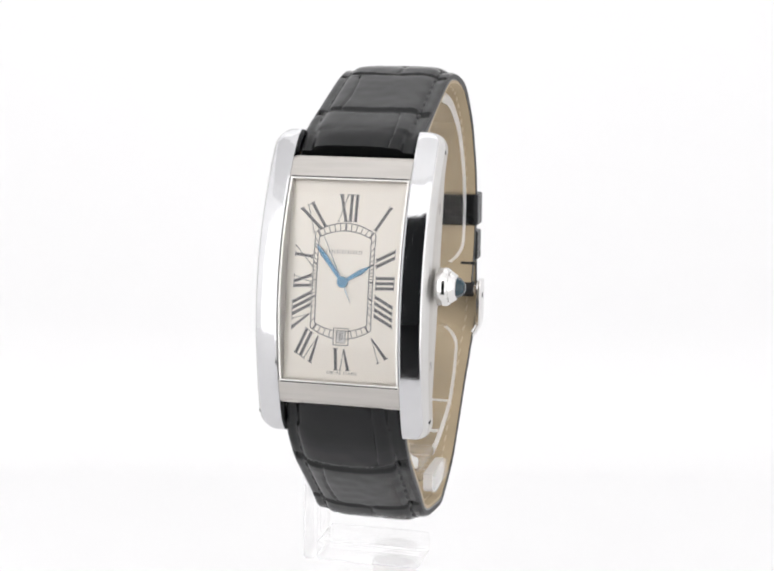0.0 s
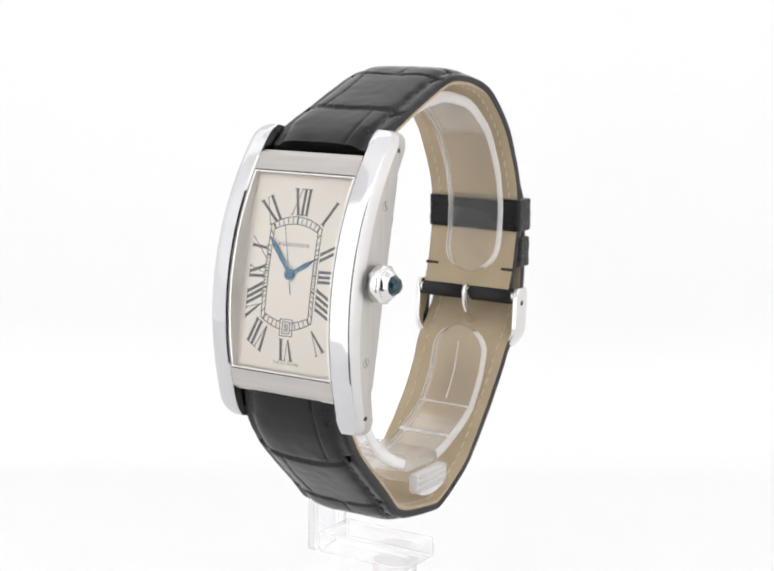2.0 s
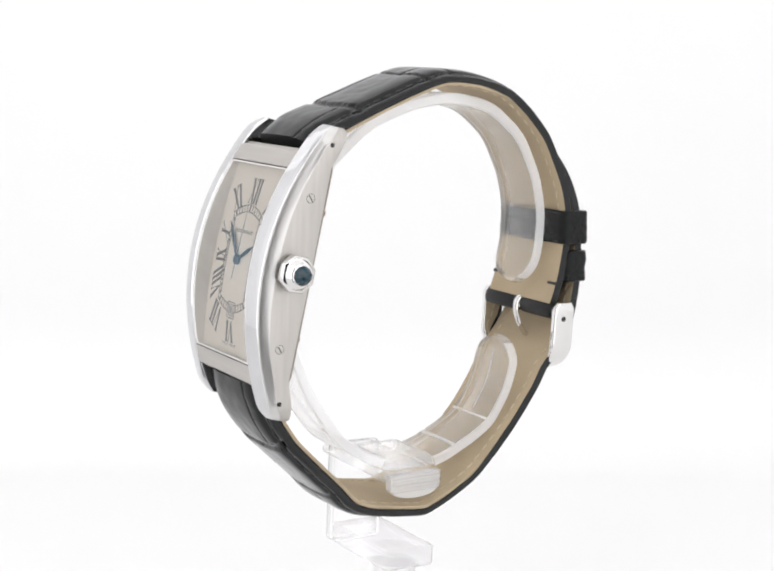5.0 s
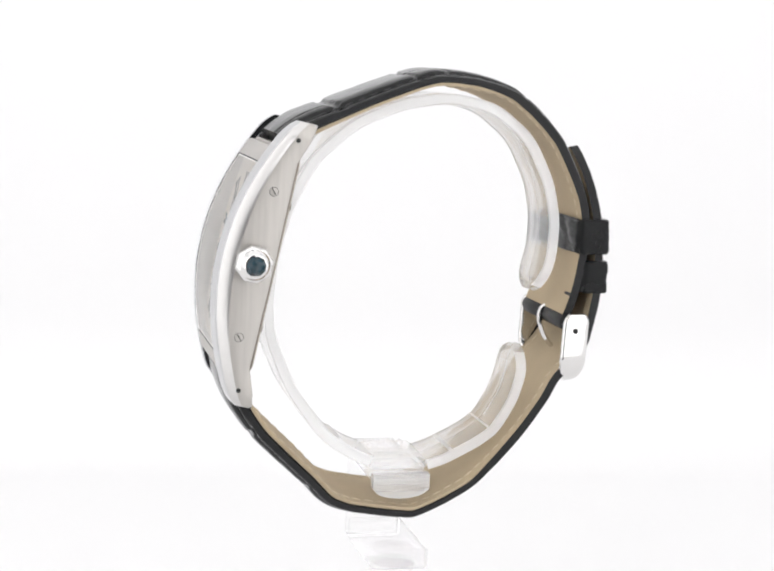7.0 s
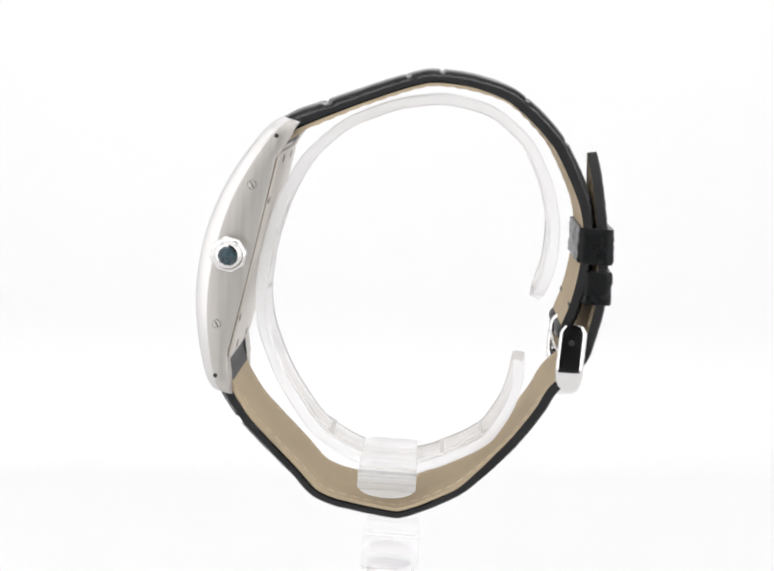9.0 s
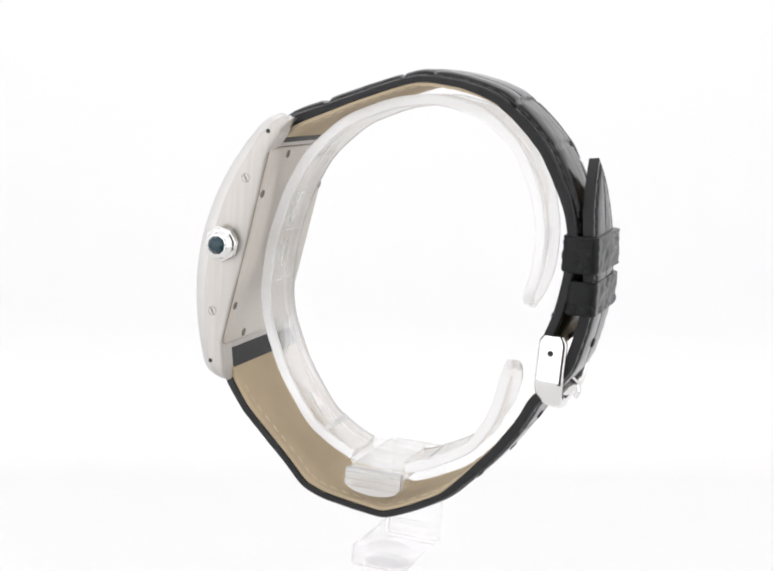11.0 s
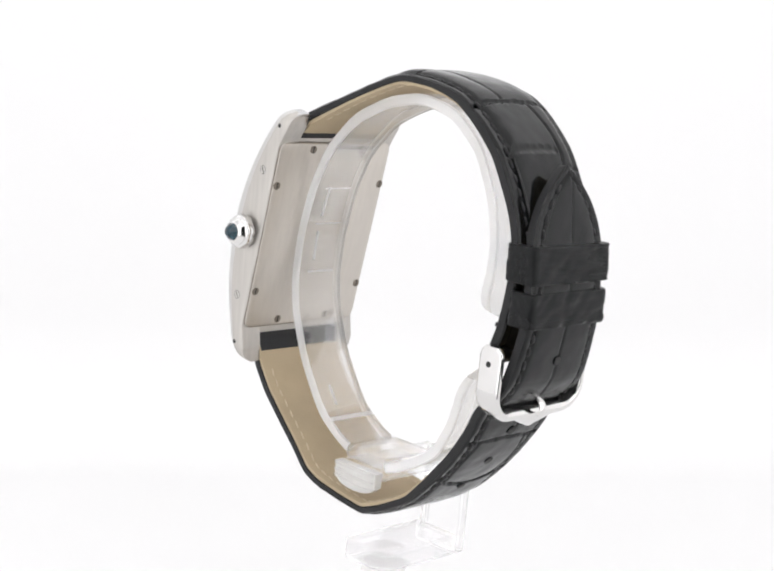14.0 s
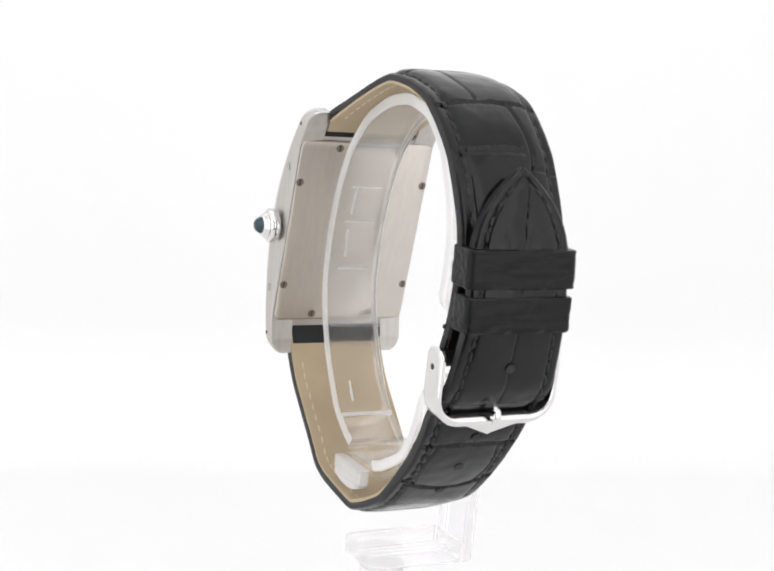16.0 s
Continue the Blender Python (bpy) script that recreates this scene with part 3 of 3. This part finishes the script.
LOW_LINES = [("across", 11.9, -8.7, 8.7, -1.3, 0.6, 0.8), ("along", 4.4, 0.0, 10.5, 0.3, 0.16, 0.42), ("along", -4.4, 12.0, 24.0, -0.5, 0.16, 0.45), ("across", 24.6, -8.4, 8.4, -1.0, 0.45, 0.5),
             ("across", 36.0, -8, 8, 1.0, 0.33, 0.6), ("across", 47.0, -8, 8, -2.2, 0.33, 0.7), ("across", 58.5, -8, 8, 3.0, 0.36, 0.8), ("across", 70.5, -8, 8, -0.6, 0.33, 0.7), ("along", 5.4, 59.5, 70.0, 0.8, 0.18, 0.5), ("along", -5.0, 59.5, 70.0, -0.8, 0.18, 0.5), ("along", -0.9, 72.0, 118.0, 0.8, 0.17, 0.3), ("along", 0.8, 25, 36, 0.4, 0.16, 0.42)]
lower_strap = build_band("lower_strap", lower, LOW_LINES, "black alligator-grained leather strap tail with punched holes", tip=TIP, deep=lambda s: min(0.97, 0.56 + max(0.0, s - 48) * 0.03))
stitches(lower_strap, lower, 9.0, lower.len - 3.2, 1.7, 2.15, tip=TIP)
turned_end(lower_strap, lower, 4.6)
for s_hole in (57.5, 65.0, 72.0, 86.7):
    put = lambda a, b, h: lower.at(s_hole + b, -0.15 + a, h)
    part("punched_hole", turned([(0.5, 0.2), (0.75, 0.42), (0.78, 0.5), (0.62, 0.51)], put, 16), EDGE, lower_strap)
    part("hole_inside", turned([(0.55, 0.25), (0.55, 0.52), (0.4, 0.52)], put, 16), DARK, lower_strap)


# ---- keepers and buckle ----
def keeper(low, high, front, back, name, half=9.25):
    """A leather loop round both strap ends; the bands give its outer box in y at its upper and lower edge."""
    t, outer, inner = 0.95, [], []
    for k in (0, 0.03, 0.1, 0.2, 0.3, 0.4, 0.5, 0.6, 0.7, 0.8, 0.9, 0.97, 1):
        grow = -0.14 if k in (0, 1) else 0.0
        z = low + (high - low) * k
        y0, y1 = front[0] + (front[1] - front[0]) * k, back[0] + (back[1] - back[0]) * k

        def box(o, rough):
            pts, r = [], 0.9 - min(0.6, o * 0.6)
            hx, a, b = half + grow - o, y0 - grow + o, y1 + grow - o
            raw = []
            for cx, cy, a0 in ((hx - r, b - r, 0), (-hx + r, b - r, 90), (-hx + r, a + r, 180), (hx - r, a + r, 270)):
                raw += [(cx + r * math.cos(radians(a0 + q)), cy + r * math.sin(radians(a0 + q))) for q in (0, 30, 60, 90)]
            for q0, ((ax, ay), (bx, by)) in enumerate(zip(raw, raw[1:] + raw[:1])):
                m = (1, 1, 1, 34)[q0 % 4] if q0 % 8 < 4 else (1, 1, 1, 10)[q0 % 4]
                pts += [(ax + (bx - ax) * q / m, ay + (by - ay) * q / m) for q in range(m)]
            out = []
            for x, y in pts:
                w = 0.0
                if rough:
                    w = 0.24 * noise.noise(Vector((x * 0.22, y * 0.3, z * 2.3 + low))) + 0.30 * min(0, noise.noise(Vector((x * 0.55 + z * 0.5, y * 0.3, z * 0.35 + low)))) + 0.05
                out.append(Vector((strap_x(28) + x, y + (w if y > (a + b) / 2 else -w), z)))
            return out
        outer.append(box(0, True))
        inner.append(box(t, False))
    bm = bmesh.new()
    n_o, n_i = len(outer[0]), len(inner[0])
    loft(outer, caps=False, bm=bm)
    loft(inner, caps=False, bm=bm)
    for ring_o, ring_i in ((outer[0], inner[0]), (outer[-1], inner[-1])):
        edge = [[p for p in ring_o], [ring_i[int(q * n_i / n_o) % n_i] for q in range(n_o)]]
        loft(edge, caps=False, bm=bm)
    bmesh.ops.remove_doubles(bm, verts=bm.verts, dist=0.0005)
    bmesh.ops.dissolve_degenerate(bm, dist=0.0005, edges=bm.edges)
    return part(name, bm, KEEPER_LEATHER, watch, "black grained leather strap keeper")


keeper(-34.2, -28.6, (27.35, 27.3), (33.1, 32.7), "free_keeper", 9.0)
keeper(-40.6, -35.4, (28.4, 28.6), (33.2, 33.1), "fixed_keeper", 8.85)


def buckle():
    cx = strap_x(26.5)
    side, r, low_z = 9.75, 3.8, -54.7
    way = [(-side, z) for z in np.linspace(-43.9, low_z + r, 24)]
    way += [(-side + r - r * math.cos(a), low_z + r - r * math.sin(a)) for a in np.linspace(0, math.pi / 2, 9)[1:]]
    way += [(x, low_z) for x in np.linspace(-side + r, 0, 16)[1:]]
    way += [(-x, z) for x, z in way[-2::-1]]
    rings = []
    d = np.gradient(np.array(way), axis=0)
    for (x, z), (dx, dz) in zip(way, d / np.linalg.norm(d, axis=1)[:, None]):
        nx, nz = dz, -dx                                    # outwards
        flat = min(1.0, max(0.0, (side - abs(x)) / r))        # 0 on the sides, 1 on the cross-piece
        up = max(0.0, min(1.0, (z - low_z) / 10.5))
        y_mid = 27.35 + 0.3 * up + 0.5 * flat
        deep = (2.15 - 0.8 * flat) * math.sqrt(1 - (0.75 * max(0.0, min(1.0, (z + 45.4) / 1.4))) ** 2)
        thin, peak = 0.5 + 0.5 * flat, 1.6 * max(0.0, 1 - abs(x) / 4.2) if flat >= 1 else 0.0
        e = 0.4 + 0.6 * flat                                  # flat plates, rounded cross-piece
        sec = []
        for q in np.linspace(0, 2 * math.pi, 19)[:-1]:
            c, w = math.cos(q), math.sin(q)
            sec.append((math.copysign(abs(c) ** e, c) * thin + peak * max(0.0, c), math.copysign(abs(w) ** e, w) * deep - 0.3 * peak * max(0.0, c)))
        rings.append([Vector((cx + x + nx * o, y_mid + y, z + nz * o)) for o, y in sec])
    root = part("buckle", loft(rings), POLISHED, watch, "polished steel pin buckle")
    for sgn in (-1, 1):
        part("pin_end", turned([(0.45, 10.2), (0.45, 10.29), (0.3, 10.29)], lambda a, b, h: Vector((cx + sgn * h, 27.4 + a, -46.6 + b)), 16), DARK, root)
    part("bar", turned([(1.0, -9.3), (1.0, 9.3)], lambda a, b, h: Vector((cx + h, 26.6 + a, -45.4 + b)), 20), POLISHED, root)
    part("wrapped_loop", turned([(1.1, -8.9), (1.35, -8.8), (1.45, -8.5), (1.45, -1.0), (1.3, -0.8)], lambda a, b, h: Vector((cx + h, 26.6 + a, -45.4 + b)), 24), EDGE, root, "black leather rolled round the bar")
    part("wrapped_loop", turned([(1.3, 0.8), (1.45, 1.0), (1.45, 8.5), (1.35, 8.8), (1.1, 8.9)], lambda a, b, h: Vector((cx + h, 26.6 + a, -45.4 + b)), 24), EDGE, root, "black leather rolled round the bar")
    path, _ = smooth_path([(27.4, -44.1), (26.5, -43.9), (25.4, -44.4), (24.95, -45.4), (25.0, -46.6), (25.4, -47.8), (26.0, -49.2), (27.2, -50.8), (29.2, -52.2), (30.3, -53.2), (30.4, -54.2), (29.9, -55.0)], 0.4)
    d = np.gradient(path, axis=0)
    d /= np.linalg.norm(d, axis=1)[:, None]
    rings = [[Vector((cx + 0.2 + 0.6 * math.cos(a), y - dz * 0.4 * math.sin(a), z + dy * 0.4 * math.sin(a))) for a in np.linspace(0, 2 * math.pi, 11)[:-1]] for (y, z), (dy, dz) in zip(path, d)]
    part("tongue", loft(rings), POLISHED, root, "steel buckle tongue")


buckle()


# ---- acrylic stand ----
def ring_x(y):
    return 0.6 + 0.052 * (y + 22.5)


def ring_piece(path, side):
    p, _ = smooth_path(path, 0.9)
    d = np.gradient(p, axis=0)
    d /= np.linalg.norm(d, axis=1)[:, None]
    rings = []
    n_all = len(p)
    for i, ((y, z), (dy, dz)) in enumerate(zip(p, d)):
        ny, nz = -dz * side, dy * side
        w = 5.0
        close = n_all - 1 - i
        if close < 5.2:
            w = max(0.9, 5.0 * math.sqrt(1 - ((5.2 - close) / 5.2) ** 2))
        sec = [(-w + 0.25, 0), (w - 0.25, 0), (w, -0.25), (w, -1.55), (w - 0.25, -1.8), (-w + 0.25, -1.8), (-w, -1.55), (-w, -0.25)]
        rings.append([Vector((ring_x(y) + u, y + ny * h, z + nz * h)) for u, h in sec])
    return loft(rings)


def ring_part(name, path, side, label=""):
    ob = part(name, ring_piece(path, side), ACRYLIC, stand, label, mats=(CUT_EDGE,))
    for f in ob.data.polygons:
        if abs(f.normal.x) > 0.5:
            f.material_index = 1
    return ob


RING = [(-5.0, -69.6), (-8.0, -68.4), (-13.0, -65.4), (-18.9, -57.4), (-22.4, -49.3), (-23.3, -43.6), (-22.6, -35.4), (-20.3, -27.1), (-16.8, -20.2), (-10.5, -14.1), (-2.4, -10.5), (5.3, -9.2), (13.1, -10.7),
        (19.4, -15.6), (23.2, -22.8), (24.6, -29.0), (24.4, -35.3), (22.6, -41.2)]
FOOT = [(5.0, -70.3), (7.9, -69.4), (13.4, -66.5), (16.5, -64.2), (19.4, -59.0), (20.6, -54.5), (20.8, -50.2)]
ring = ring_part("ring", RING, 1, "open clear acrylic ring")
ring_foot = ring_part("ring_foot", FOOT, -1)


def ring_mark(owner, path, side, z0, z1, u0, u1, proud=0.2, name="mark_and_glint"):
    """A raised line on the inside of the ring, a mark or a shaped reflection, from height z0 to z1 on its first rise.
    """
    p, _ = smooth_path(path, 0.2)
    d = np.gradient(p, axis=0)
    d /= np.linalg.norm(d, axis=1)[:, None]
    rows = [i for i in range(len(p) // 2 if side > 0 else len(p)) if z0 <= p[i, 1] <= z1]
    rings = []
    for i in rows[::max(1, len(rows) // 12)]:
        (y, z), (ny, nz) = p[i], (-d[i, 1] * side, d[i, 0] * side)
        rings.append([Vector((ring_x(y) + u, y + ny * h, z + nz * h)) for u, h in ((u0, -1.72), (u1, -1.72), (u1 - 0.06, -1.8 - proud), (u0 + 0.06, -1.8 - proud))])
    part(name, loft(rings), CUT_EDGE, owner)


for z in (-26.9, -33.4, -42.2):
    ring_mark(ring, RING, 1, z - 0.25, z + 0.25, -2.9, 2.9, 0.06)
# upright dashes: bright rectangular reflections in the ring, shaped as raised strips
for z0, z1 in ((-32.0, -26.6), (-40.2, -34.8), (-65.0, -61.8)):
    ring_mark(ring, RING, 1, z0, z1, 1.75, 2.15)
ring_mark(ring, RING, 1, -67.1, -66.6, -4.7, 4.7, 0.15, "joint")
ring_mark(ring_foot, FOOT, -1, -64.7, -64.2, -4.7, 4.7, 0.15, "joint")
ring_mark(ring_foot, FOOT, -1, -68.8, -68.4, -4.7, 4.7, 0.15, "joint")
ring_mark(ring_foot, FOOT, -1, -63.6, -53.0, -0.11, 0.11, 0.08)


def slab(a, b, bevel=0.35):
    bm = bmesh.new()
    bmesh.ops.create_cube(bm, size=1)
    for v in bm.verts:
        v.co = [a[k] if v.co[k] < 0 else b[k] for k in range(3)]
    bmesh.ops.bevel(bm, geom=bm.edges[:], offset=bevel, segments=2, affect="EDGES")
    return bm


part("saddle", slab((-4.5, -4.7, -70.2), (6.9, 4.7, -68.3)), CLEAR, stand, smooth=False)
part("saddle_rib", slab((-13.3, -4.7, -72.0), (7.3, 4.7, -70.3)), CLEAR, stand, smooth=False)
lip = [(-4.7, -70.4), (4.7, -70.4), (4.7, -72.8)] + [(4.5 * math.cos(a), -72.8 - 1.6 * math.sin(a)) for a in np.linspace(0.2, math.pi - 0.2, 9)] + [(-4.7, -72.8)]
part("lip", prism(lip, lambda y, z, x: Vector((x, y, z)), 7.4, 8.9), WHITE_EDGE, stand, smooth=False)
for z in (-70.6, -71.7, -72.8):
    part("lip_rib", slab((8.9, -4.6, z - 0.3), (9.45, 4.6, z + 0.3), 0.12), CLEAR, stand, smooth=False)
part("upright", slab((-13.3, -3.5, -87.5), (-11.2, 5.9, -70.3)), CLEAR, stand, smooth=False)
part("arm", slab((-11.1, -3.5, -87.5), (6.5, 5.9, -83.9)), CLEAR, stand, smooth=False)
part("post", turned([(3.6, -124.5), (3.7, -124.2), (3.7, -87.7), (3.6, -87.55)], lambda a, b, h: Vector((1.5 + a, 1.2 + b, h)), 32), FROSTED, stand, "frosted pale acrylic post")


def motions():
    times = [0.5 * k for k in range(33)]
    for thing in (watch, stand):
        walk(thing, [(t, turned_to(t)) for t in times])
    walk(second_hand, [(t, hand_pose(-25.0 + 6.0 * t, 0.46)) for t in times[::2]])


motions()
